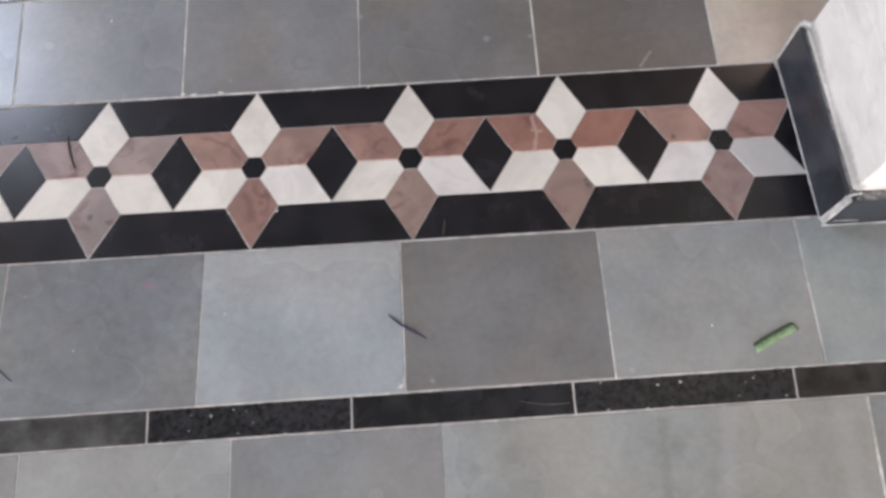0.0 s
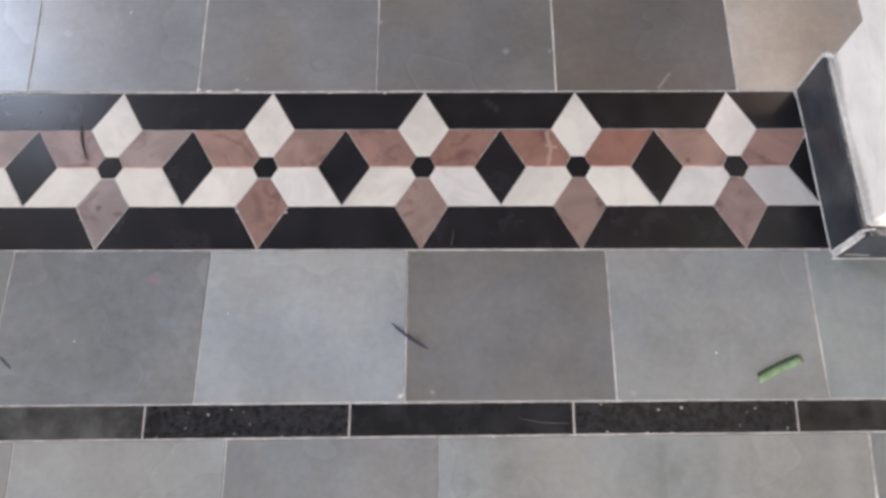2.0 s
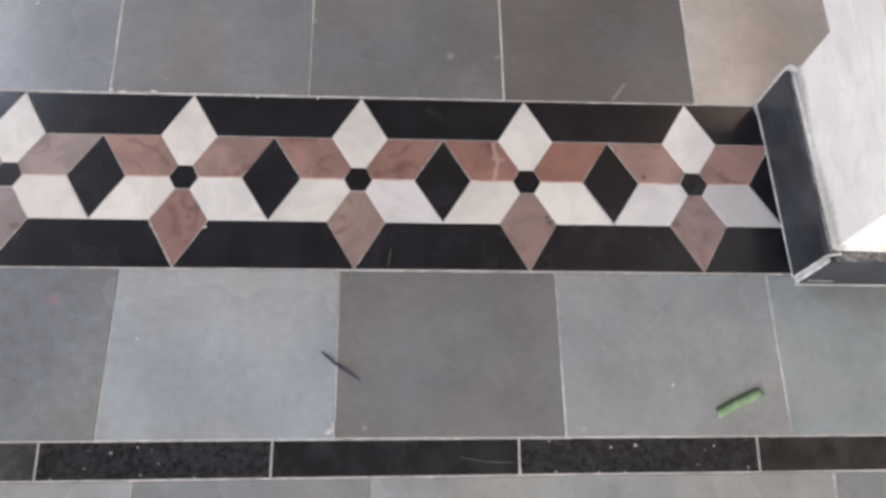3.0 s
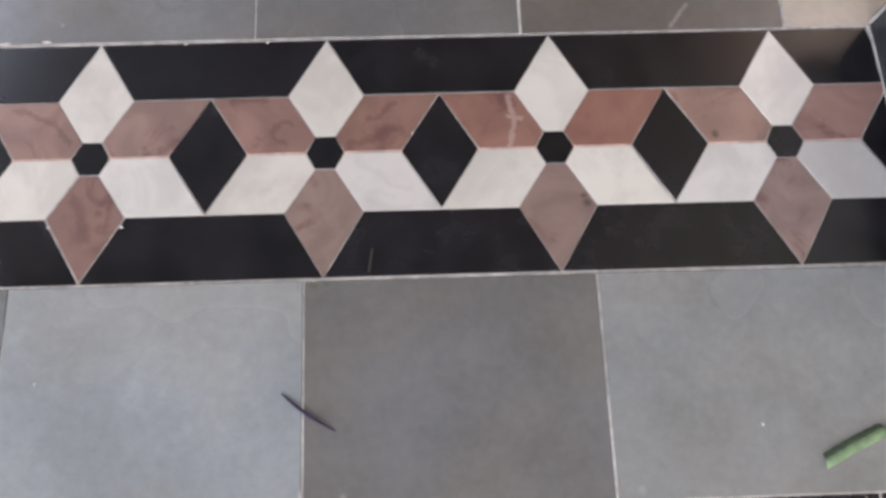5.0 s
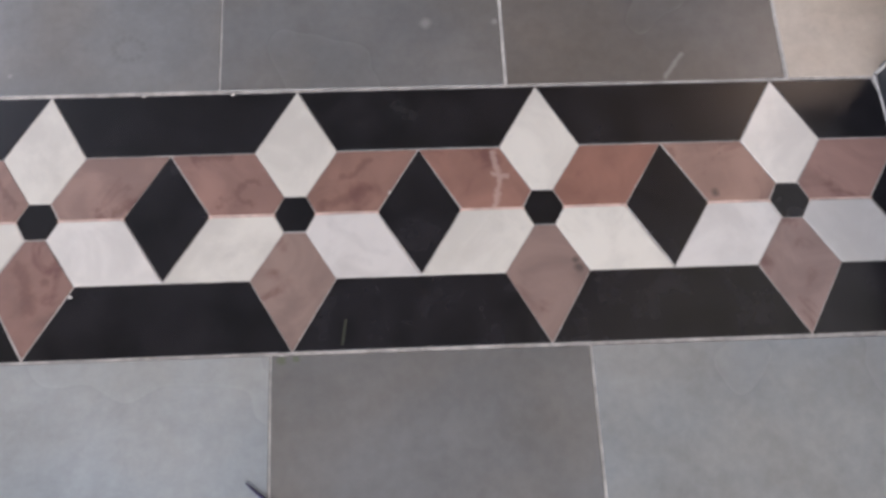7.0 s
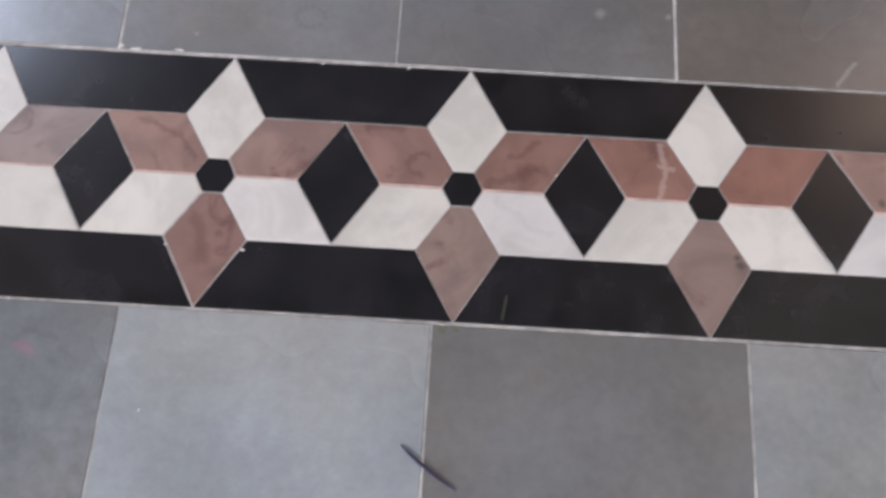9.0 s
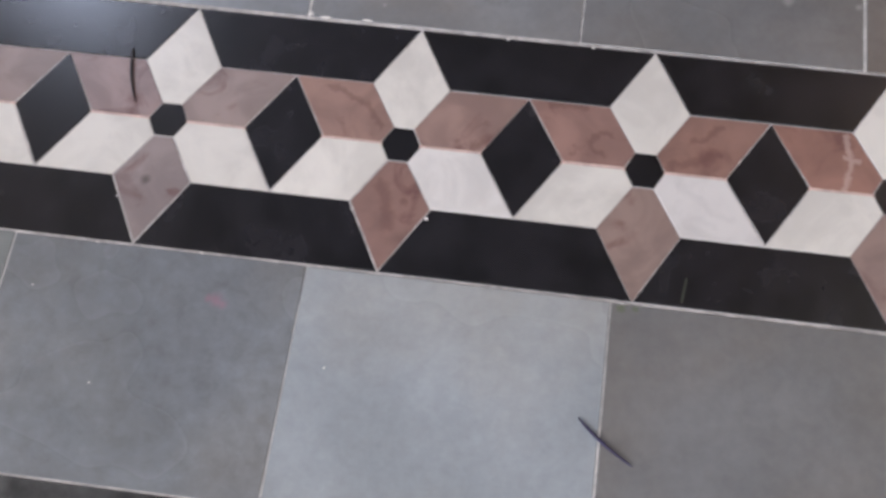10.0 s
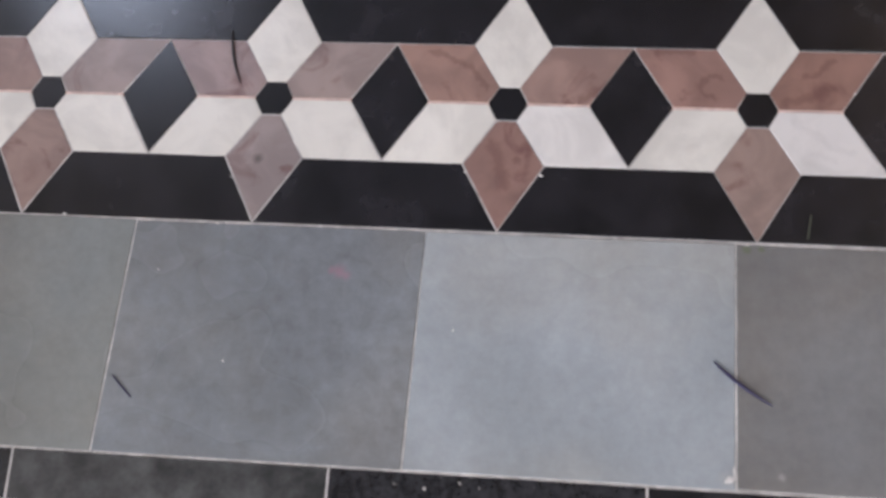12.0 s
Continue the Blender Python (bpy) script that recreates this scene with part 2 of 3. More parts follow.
LIMESTONE, BLACK, SPECKLED = floor_stone(), black_stone(), speckled_stone()
MARBLE, PINK = white_marble(), pink_stone()
GROUT = plain("grey_cement_grout", (0.50, 0.49, 0.47), 0.85, 0.35, 14, 0.3)
PALE_GROUT = plain("pale_cement_grout", (0.47, 0.45, 0.43), 0.85, 0.25, 30, 0.3)
PINK_GROUT = plain("pink_tinted_grout", (0.62, 0.46, 0.40), 0.85, 0.2, 30, 0.3)
def whitewash():
    """Limewash over plaster: brushed, thin in places and dirty low down the pillar's edges."""
    m, t, b = shader("whitewashed_plaster", 0.75)
    co, info = coords(t, 0.0)
    mp = t.nodes.new("ShaderNodeMapping")
    mp.inputs["Scale"].default_value = (1.6, 1.0, 1.6)
    t.links.new(co, mp.inputs["Vector"])
    c = ramp(t, noise_tex(t, mp.outputs[0], 9, 6, 0.6, 0.4), [(0.3, (0.76, 0.74, 0.695)), (0.65, (0.87, 0.85, 0.805))])
    dirt = ramp(t, noise_tex(t, mp.outputs[0], 16, 8, 0.7, 1.2), [(0.48, grey(0)), (0.78, grey(0.38))])
    c = mix(t, c, (0.50, 0.48, 0.42), dirt)
    grime = [(0.0135 - 0.078 * y, y + 0.013, 0.012, 0.103 + 0.006 * math.sin(31 * y)) for y in [0.0 + 0.0125 * i for i in range(22)]]
    c = mix(t, c, (0.34, 0.33, 0.31), marks(t, grime, 0.018, 80, 0.72, True))
    t.links.new(c, b.inputs["Base Color"])
    relief(t, b, noise_tex(t, co, 50, 5, 0.6), 0.14, 0.004)
    return m


WHITEWASH = whitewash()
CREAM = plain("cream_wall_paint", (0.62, 0.56, 0.43), 0.6, 0.08, 8, 0.15)
LIMEWASH = plain("limewashed_wall", (0.66, 0.66, 0.66), 0.8, 0.06, 5, 0.1)
TAN = plain("tan_wall_paint", (0.55, 0.44, 0.33), 0.7, 0.08, 6, 0.1)
SKIRT = plain("dusty_black_slate", (0.034, 0.038, 0.046), 0.42, 0.35, 18, 0.15, 90)
HAIRLINE = plain("grey_hairline", (0.095, 0.092, 0.092), 0.5, 0.3, 200, 0.1, 500)
CEILING = plain("ceiling_paint", (0.24, 0.24, 0.255), 0.8, 0.06, 5, 0.1)
EARTH = plain("bare_ground", (0.24, 0.21, 0.17), 0.95, 0.3, 3, 0.3)
LEAF = plain("fresh_green_leaf", (0.20, 0.30, 0.165), 0.7, 0.22, 60, 0.15, 300)
# darker copy of the leaf green: shade of the far side, as colour
LEAF_SHADE = plain("shaded_green_leaf", (0.055, 0.085, 0.05), 0.7, 0.2, 80, 0.1, 300)
INK = plain("violet_black_fibre", (0.026, 0.021, 0.07), 0.5, 0.3, 90, 0.1, 400)
CHAR = plain("charred_black_stick", (0.018, 0.016, 0.018), 0.6, 0.3, 90, 0.1, 400)
CHIP = plain("white_chip", (0.68, 0.66, 0.63), 0.8, 0.2, 200, 0.2, 500)


# ---- building helpers ----
def mesh_of(name, bm, material):
    me = bpy.data.meshes.new(name)
    bmesh.ops.recalc_face_normals(bm, faces=bm.faces)
    bm.to_mesh(me)
    bm.free()
    me.materials.append(material)
    return me


def part(name, bm, material, parent=None, label=""):
    ob = new(name, mesh_of(name, bm, material))
    ob.parent = parent
    return tagged(ob, label)


def empty(name, place=(0, 0, 0)):
    ob = new(name)
    ob.empty_display_size = 0.05
    ob.location = place
    return ob


def box(bm, lo, hi):
    v = [bm.verts.new((x, y, z)) for z in (lo[2], hi[2]) for y in (lo[1], hi[1]) for x in (lo[0], hi[0])]
    for f in ((0, 2, 3, 1), (4, 5, 7, 6), (0, 1, 5, 4), (2, 6, 7, 3), (0, 4, 6, 2), (1, 3, 7, 5)):
        bm.faces.new([v[i] for i in f])


def boxes(*pairs):
    bm = bmesh.new()
    for lo, hi in pairs:
        box(bm, lo, hi)
    return bm


def area2(p):
    return sum(a[0] * b[1] - b[0] * a[1] for a, b in zip(p, p[1:] + p[:1]))


def clip(poly, a, b):
    """The part of a convex outline to the left of the line from a to b."""
    side = [(b[0] - a[0]) * (p[1] - a[1]) - (b[1] - a[1]) * (p[0] - a[0]) for p in poly]
    out = []
    for i, p in enumerate(poly):
        j = (i + 1) % len(poly)
        if side[i] >= 0:
            out.append(p)
        if side[i] * side[j] < 0:
            f = side[i] / (side[i] - side[j])
            out.append((p[0] + f * (poly[j][0] - p[0]), p[1] + f * (poly[j][1] - p[1])))
    return out


def inset(poly, d):
    """A convex outline drawn in by d."""
    if area2(poly) < 0:
        poly = poly[::-1]
    lines = []
    for p, q in zip(poly, poly[1:] + poly[:1]):
        l = math.hypot(q[0] - p[0], q[1] - p[1])
        if l < 1e-5:
            continue
        n = (-(q[1] - p[1]) / l, (q[0] - p[0]) / l)
        lines.append((n, n[0] * p[0] + n[1] * p[1] + d))
    out = []
    for (n, c), (m, e) in zip(lines[-1:] + lines[:-1], lines):
        det = n[0] * m[1] - n[1] * m[0]
        if abs(det) > 1e-4:
            out.append(((c * m[1] - e * n[1]) / det, (n[0] * e - m[0] * c) / det))
    return out


rng = random.Random(7)


def slab(bm, poly, joint, top=0.0, deep=0.008, lip=0.0006):
    """A stone piece: a prism with a worn, slightly eased upper edge."""
    low, high = inset(poly, joint), inset(poly, joint + lip)
    if len(low) < 3 or len(low) != len(high):
        return
    cx, cy = sum(p[0] for p in low) / len(low), sum(p[1] for p in low) / len(low)
    tx, ty = rng.uniform(-0.0012, 0.0012), rng.uniform(-0.0012, 0.0012)
    rings = [[bm.verts.new((x, y, top - deep)) for x, y in low], [bm.verts.new((x, y, top - lip)) for x, y in low],
             [bm.verts.new((x, y, top + tx * (x - cx) + ty * (y - cy))) for x, y in high]]
    for a, b in zip(rings, rings[1:]):
        for i in range(len(a)):
            j = (i + 1) % len(a)
            bm.faces.new((a[i], a[j], b[j], b[i]))
    bm.faces.new(rings[2])
    bm.faces.new(rings[0][::-1])


def in_room(poly):
    """The part of a floor piece that lies between the walls."""
    if area2(poly) < 0:
        poly = poly[::-1]
    for a, b in (((WEST, 9), (WEST, -9)), ((EAST, -9), (EAST, 9)), ((-9, SOUTH), (9, SOUTH)), ((9, NORTH), (-9, NORTH))):
        poly = clip(poly, a, b)
    return poly


def stone(name, poly, material, parent, color, joint, label=""):
    poly = in_room(poly)
    if len(poly) < 3 or abs(area2(poly)) < 2e-5:
        return None
    poly = [p for p, q in zip(poly, poly[1:] + poly[:1]) if math.hypot(p[0] - q[0], p[1] - q[1]) > 0.003]
    bm = bmesh.new()
    if name == "slab":
        poly = [(x + rng.uniform(-0.0007, 0.0007), y + rng.uniform(-0.0007, 0.0007)) for x, y in poly]
    slab(bm, poly, joint, rng.uniform(-0.0003, 0.0003))
    if not bm.faces:
        bm.free()
        return None
    ob = part(name, bm, material, parent, label)
    if material is LIMESTONE:
        color = (color[0] * 0.975, color[1], color[2], *color[3:])
    ob.color = color if len(color) == 4 else (*color, 0.35)
    return ob


# ---- the room ----
H = CEIL
floor = tagged(part("floor", boxes(((WEST - 0.2, SOUTH - 0.2, -0.06), (EAST + 0.2, NORTH + 0.2, -0.0010))), GROUT),
               "grey limestone slab floor with pale cement joints", "floor", kind="structure")
tagged(part("ground", boxes(((-80, -80, -0.3), (80, 80, -0.06))), EARTH), "bare earth outside the building", "ground", kind="structure")
# the southern opening is made up, to let the added side fill in
tagged(part("wall_west", boxes(*(((WEST - 0.2, a, b), (WEST, c, d)) for a, b, c, d in (
    (SOUTH, 0, -1.6, H), (-1.6, 0, -0.6, 0.65), (-1.6, 1.95, -0.6, H), (-0.6, 0, 1.18, H), (1.18, 0, 1.94, 1.37), (1.18, 2.19, 1.94, H), (1.94, 0, NORTH, H)))), LIMEWASH),
       "pale limewashed wall with a window and an added opening for fill light", "wall", kind="structure")
tagged(part("wall_east", boxes(*(((EAST, a, b), (EAST + 0.2, c, d)) for a, b, c, d in (
    (SOUTH, 0, 1.34, H), (1.34, 0, 1.96, 2.39), (1.34, 3.01, 1.96, H), (1.96, 0, NORTH, H)))), TAN), "tan painted plaster wall with a high ventilator opening", "wall", kind="structure")
tagged(part("wall_north", boxes(((WEST - 0.2, NORTH, 0), (EAST + 0.2, NORTH + 0.2, H))), TAN), "tan painted plaster wall", "wall", kind="structure")
tagged(part("wall_south", boxes(((WEST - 0.2, SOUTH - 0.2, 0), (-1.35, SOUTH, H)), ((1.35, SOUTH - 0.2, 0), (EAST + 0.2, SOUTH, H)),
                                ((-1.35, SOUTH - 0.2, 2.25), (1.35, SOUTH, H))), LIMEWASH),
       "pale limewashed wall with a wide doorway", "wall", kind="structure")
tagged(part("ceiling", boxes(((WEST - 0.2, SOUTH - 0.2, H), (EAST + 0.2, NORTH + 0.2, H + 0.2))), CEILING), "pale painted ceiling", "ceiling", kind="structure")


# ---- the pillar beside the border ----
def face_x(y):
    """Where the foot of the pillar's side lies."""
    return 0.6195 - 0.078 * y


pillar = tagged(empty("pillar", (0.62, -0.013, 0)), "whitewashed square pillar with a black stone skirting at its foot", "pillar")


def block(y0, y1, z0, z1, off, width, ease=0.004):
    """A slightly worn block of the pillar; off: how far its side stands back from the skirting's foot."""
    bm = bmesh.new()
    c = [(face_x(y0) + off, y0), (face_x(y0) + width, y0), (face_x(y1) + width, y1), (face_x(y1) + off, y1)]
    lo, hi = [bm.verts.new((*p, z0)) for p in c], [bm.verts.new((*p, z1)) for p in c]
    for i in range(4):
        j = (i + 1) % 4
        bm.faces.new((lo[i], lo[j], hi[j], hi[i]))
    bm.faces.new(hi), bm.faces.new(lo[::-1])
    if ease:
        bmesh.ops.bevel(bm, geom=bm.edges[:], offset=ease, segments=3, affect="EDGES")
    bmesh.ops.translate(bm, vec=-pillar.location, verts=bm.verts)
    return bm


part("plinth", block(0.007, 0.267, 0.0, 0.2065, 0.0140, 0.45, 0.0012), WHITEWASH, pillar)
part("base_moulding", block(0.007, 0.338, 0.2067, 0.262, 0.0142, 0.45, 0.0012), WHITEWASH, pillar)
part("upper_moulding", block(0.010, 0.332, 0.260, 0.318, 0.0160, 0.45, 0.0012), WHITEWASH, pillar)
part("shaft", block(0.014, 0.318, 0.318, H, 0.030, 0.45), CREAM, pillar, "cream painted shaft")
part("skirting_slab", block(-0.0015, 0.270, 0.0, 0.102, 0.0, 0.010, 0.0015), SKIRT, pillar, "black stone skirting slab")
part("skirting_slab", block(-0.0115, -0.0017, 0.0, 0.102, 0.0062, 0.45, 0.0015), SKIRT, pillar, "black stone skirting slab")
part("skirting_slab", block(0.2702, 0.280, 0.0, 0.102, 0.004, 0.45, 0.0015), SKIRT, pillar, "black stone skirting slab")
MORTAR = plain("smeared_white_mortar", (0.52, 0.51, 0.50), 0.85, 0.25, 60, 0.5, 200)
DARK_MORTAR = plain("grimy_grey_mortar", (0.17, 0.165, 0.16), 0.85, 0.6, 50, 0.5, 200)
part("mortar_ledge", block(-0.001, 0.2695, 0.098, 0.1032, 0.004, 0.03, 0.0015), DARK_MORTAR, pillar, "ledge of grey mortar on the skirting")
part("mortar_ledge", block(-0.0105, 0.009, 0.098, 0.1036, 0.012, 0.45, 0.0015), DARK_MORTAR, pillar, "ledge of grey mortar on the skirting")
part("mortar_ledge", block(0.262, 0.2795, 0.098, 0.1036, 0.006, 0.45, 0.0015), MORTAR, pillar, "ledge of grey mortar on the skirting")


def bead(points, radius, seed):
    """An uneven line of mortar along a joint."""
    r = random.Random(seed)
    bm = bmesh.new()
    rings = []
    n = 26
    for i in range(n):
        f = i / (n - 1) * (len(points) - 1)
        a = points[min(int(f), len(points) - 2)]
        b = points[min(int(f), len(points) - 2) + 1]
        c = [a[m] + (b[m] - a[m]) * (f - min(int(f), len(points) - 2)) for m in range(3)]
        d = Vector(b) - Vector(a)
        u = d.orthogonal().normalized()
        v = d.cross(u).normalized()
        w = radius * (1 + 0.28 * noise.noise((i * 0.35, seed * 7.7, 0)) + r.uniform(-0.06, 0.06))
        rings.append([bm.verts.new(Vector(c) + w * (math.cos(q) * u + math.sin(q) * v)) for q in [2 * math.pi * m / 7 for m in range(7)]])
    for a, b in zip(rings, rings[1:]):
        for i in range(7):
            j = (i + 1) % 7
            bm.faces.new((a[i], a[j], b[j], b[i]))
    bm.faces.new(rings[0][::-1]), bm.faces.new(rings[-1])
    for f in bm.faces:
        f.smooth = True
    bmesh.ops.translate(bm, vec=-pillar.location, verts=bm.verts)
    return bm


part("plaster_edge", bead([(face_x(0.0) + 0.0135, 0.006, 0.104), (face_x(0.13) + 0.0125, 0.13, 0.105), (face_x(0.262) + 0.012, 0.262, 0.104)], 0.0042, 8), WHITEWASH, pillar, "ragged edge of whitewash above the skirting")
part("plaster_edge", bead([(face_x(0.0) + 0.013, 0.006, 0.103), (face_x(0.0) + 0.45, 0.006, 0.104)], 0.0035, 9), WHITEWASH, pillar, "ragged edge of whitewash above the skirting")
corner, back = (face_x(-0.0015), -0.0025), (face_x(0.270), 0.2705)
part("mortar_joint", block(-0.0108, -0.0016, 0.0, 0.1005, 0.0004, 0.0061, 0.0012), MORTAR, pillar, "white mortar filling the corner joint")
part("mortar_joint", bead([(corner[0] + 0.001, corner[1] + 0.0005, 0.0), (corner[0] + 0.002, corner[1], 0.1), (corner[0] + 0.02, corner[1] + 0.0015, 0.1035)], 0.0019, 1), MORTAR, pillar, "white mortar smeared along the joint")
part("mortar_joint", bead([(corner[0] + 0.012, corner[1] - 0.0094, 0.018), (corner[0] + 0.05, corner[1] - 0.0094, 0.014)], 0.0008, 12), MORTAR, pillar, "streak of mortar on the skirting")
part("mortar_joint", bead([(back[0], back[1] + 0.001, 0.0), (back[0], back[1] + 0.001, 0.1)], 0.0022, 3), MORTAR, pillar, "white mortar smeared along the joint")
part("mortar_joint", bead([(corner[0] - 0.0005, corner[1], 0.0), (face_x(0.2) - 0.0005, 0.2, 0.0), (back[0] - 0.002, back[1], 0.0)], 0.0016, 4), MORTAR, pillar, "white mortar smeared along the joint")
part("mortar_joint", bead([(back[0] + 0.001, back[1] + 0.004, 0.1), (back[0] + 0.012, back[1] + 0.004, 0.105), (back[0] + 0.02, back[1] - 0.004, 0.106)], 0.0050, 5), MORTAR, pillar, "white mortar smeared along the joint")
part("mortar_joint", bead([(corner[0], corner[1] - 0.010, 0.0), (corner[0] + 0.45, corner[1] - 0.010, 0.0)], 0.0016, 6), MORTAR, pillar, "white mortar smeared along the joint")


# ---- the inlaid border ----
band = tagged(empty("inlaid_border"), "inlaid stone border of six-petalled stars in black, white and pink", "floor border", kind="structure")
Y_S, Y_M, Y_R, Y_T = 0.0698, 0.1349, 0.1990, 0.2641
EDGE = ((0.6195, 0.0), (0.5985, 0.2675))


STAR_NEAR = (-1.992, -1.743, -1.494, -1.245, -0.996, -0.748, -0.4985, -0.2497, 0.0003, 0.2447, 0.4927, 0.7400)
STAR_FAR = (-1.946, -1.703, -1.460, -1.217, -0.974, -0.735, -0.4825, -0.2409, 0.0030, 0.2443, 0.4860, 0.7290)

Q = 0.2445


def lay(k, x, y):
    """A point of the k-th star, x metres from its middle; the hand-set pitch varies a little."""
    u = k + x / Q
    i = min(max(math.floor(u), -8), 2)
    near = STAR_NEAR[i + 8] + (u - i) * (STAR_NEAR[i + 9] - STAR_NEAR[i + 8])
    far = STAR_FAR[i + 8] + (u - i) * (STAR_FAR[i + 9] - STAR_FAR[i + 8])
    x = near + (far - near) * y / Y_T
    return (x, y + 0.0012 + 0.0033 * x * (1 - 0.6 * y / Y_T))


part("bedding", boxes(((WEST, -0.0035, -0.006), (0.605, 0.2690, -0.0007))), PALE_GROUT, band, "pale cement bedding")
part("bedding", boxes(*(((lay(k, 0, Y_M)[0], lay(k, 0, Y_M)[1] - 0.0018, -0.005), (min(lay(k + 1, 0, Y_M)[0], 0.6), lay(k, 0, Y_M)[1] + 0.0022, -0.0004)) for k in range(-7, 3))), PINK_GROUT, band, "pink-tinted cement in the middle joint")
PETALS = (
    ("petal", MARBLE, ((0, Y_T), (-0.0405, Y_R), (-0.0103, 0.1529), (0.0103, 0.1529), (0.0405, Y_R))),
    ("petal", PINK, ((0, 0), (0.0410, Y_S), (0.0103, 0.1169), (-0.0103, 0.1169), (-0.0410, Y_S))),
    ("petal", PINK, ((0.0205, Y_M + 0.0005), (0.0810, Y_M + 0.0005), (Q / 2, Y_R), (0.0405, Y_R), (0.0103, 0.1529))),
    ("petal", PINK, ((-0.0205, Y_M + 0.0005), (-0.0103, 0.1529), (-0.0405, Y_R), (-Q / 2, Y_R), (-0.0810, Y_M + 0.0005))),
    ("petal", MARBLE, ((0.0205, Y_M - 0.0005), (0.0103, 0.1169), (0.0410, Y_S), (Q / 2, Y_S), (0.0810, Y_M - 0.0005))),
    ("petal", MARBLE, ((-0.0205, Y_M - 0.0005), (-0.0810, Y_M - 0.0005), (-Q / 2, Y_S), (-0.0410, Y_S), (-0.0103, 0.1169))),
    ("star_centre", BLACK, ((0.0205, Y_M), (0.0103, 0.1529), (-0.0103, 0.1529), (-0.0205, Y_M), (-0.0103, 0.1169), (0.0103, 0.1169))),
    ("diamond", BLACK, ((Q / 2, Y_R), (0.0810, Y_M), (Q / 2, Y_S + 0.0015), (Q - 0.0810, Y_M))),
    ("border_stone", BLACK, ((0, Y_T), (0.0405, Y_R), (Q - 0.0405, Y_R), (Q, Y_T))),
    ("border_stone", BLACK, ((0, 0), (Q, 0), (Q - 0.0410, Y_S), (0.0410, Y_S))),
)
PINKS = ((0.30, 0.175, 0.145), (0.27, 0.155, 0.13), (0.29, 0.19, 0.165), (0.26, 0.185, 0.17), (0.30, 0.155, 0.12))
# tones of the lower, right and left petals of each star
PINK_OF = {-3: ((0.26, 0.185, 0.16), (0.27, 0.215, 0.20), (0.26, 0.18, 0.155)), -2: ((0.275, 0.23, 0.222), (0.285, 0.225, 0.208), (0.28, 0.21, 0.20)),
           -1: ((0.24, 0.148, 0.126), (0.295, 0.20, 0.172), (0.295, 0.188, 0.155)), 0: ((0.268, 0.197, 0.172), (0.255, 0.15, 0.122), (0.29, 0.178, 0.15)),
           1: ((0.252, 0.182, 0.162), (0.28, 0.145, 0.112), (0.285, 0.157, 0.125)), 2: ((0.28, 0.205, 0.188), (0.295, 0.185, 0.162), (0.325, 0.213, 0.178))}
# greyer marbles: star, and whether it is the lower right petal (or the lower left, or the upper);
# star 2's upper petal is instead lightened, warm light near the pillar put into its colour
MARBLE_OF = {(0, True): (0.63, 0.61, 0.59), (2, True): (0.53, 0.52, 0.51), (2, False): (0.67, 0.65, 0.63), (-1, True): (0.70, 0.68, 0.65), (2, None): (0.78, 0.74, 0.69)}
for k in range(-8, 3):
    for name, material, outline in PETALS:
        poly = [lay(k, x + rng.uniform(-0.0005, 0.0005), y) for x, y in outline]
        if area2(poly) < 0:
            poly = poly[::-1]
        poly = clip(poly, *EDGE)
        if k == 2 and name == "border_stone" and outline[0][1] > 0.1:
            poly = clip(poly, (0.6040, 0.230), (0.5915, 0.269))
        if len(poly) < 3 or abs(area2(poly)) < 2e-5:
            continue
        v = rng.uniform(0.8, 1.25)
        if material is BLACK:
            color = (0.0096 * v, 0.0088 * v, 0.0108 * v)
        if material is MARBLE:
            low = abs(outline[0][1] - Y_M) < 0.001
            w = rng.uniform(0.94, 1.04)
            color = MARBLE_OF.get((k, outline[1][0] > 0 if low else None), (0.70 * w, 0.678 * w, 0.622 * w))
        if material is PINK:
            at = 0 if outline[0][1] == 0 else 1 if outline[0][0] > 0 else 2
            color = PINK_OF[k][at] if k in PINK_OF else PINKS[rng.randrange(5)]
        wide = name == "petal" and outline[0][1] == 0 and k < 0
        stone(name, poly, material, band, color, 0.0014 if wide else 0.00042)

# ---- slabs and strips of the floor ----
def strip_y(x):
    """The near black strip runs a little out of line with the border."""
    return -0.2300 + 0.0115 * x


def far_strip_y(x):
    """The far black strip leans the other way."""
    return 0.4720 + 0.0155 * x


def strip_low(x):
    return -0.2787 + 0.0147 * x


def runs(first, step, n0, n1):
    return [first + step * i for i in range(n0, n1)]


row_far = [-1.79, -1.50, -1.213, -0.927, -0.6385, -0.3610, -0.0745, 0.2110, 0.4955, 0.785, 1.08, 1.37, 1.75]
row_far_foot = [-1.79, -1.50, -1.213, -0.927, -0.6395, -0.3640, -0.0750, 0.2140, 0.5045, 0.79, 1.08, 1.37, 1.75]
row_near = [-1.82, -1.52, -1.22, -0.92, -0.6235, -0.3210, -0.0195, 0.2815, 0.5815, 0.885, 1.185, 1.485, 1.75]
strip_near = [-1.96, -1.65, -1.335, -1.02, -0.7130, -0.3955, -0.0990, 0.2225, 0.5415, 0.855, 1.17, 1.485, 1.75]
strip_far = runs(-0.398, 0.300, -5, 9)
cols = runs(-0.2745, 0.3050, -5, 8)
# far slab 8 is grey stone; its beige paints in a warm wall reflection
TONES_FAR = {4: (0.258, 0.258, 0.262), 5: (0.225, 0.220, 0.218), 6: (0.178, 0.173, 0.170), 7: (0.164, 0.147, 0.136), 8: (0.54, 0.48, 0.42), 3: (0.26, 0.265, 0.27)}
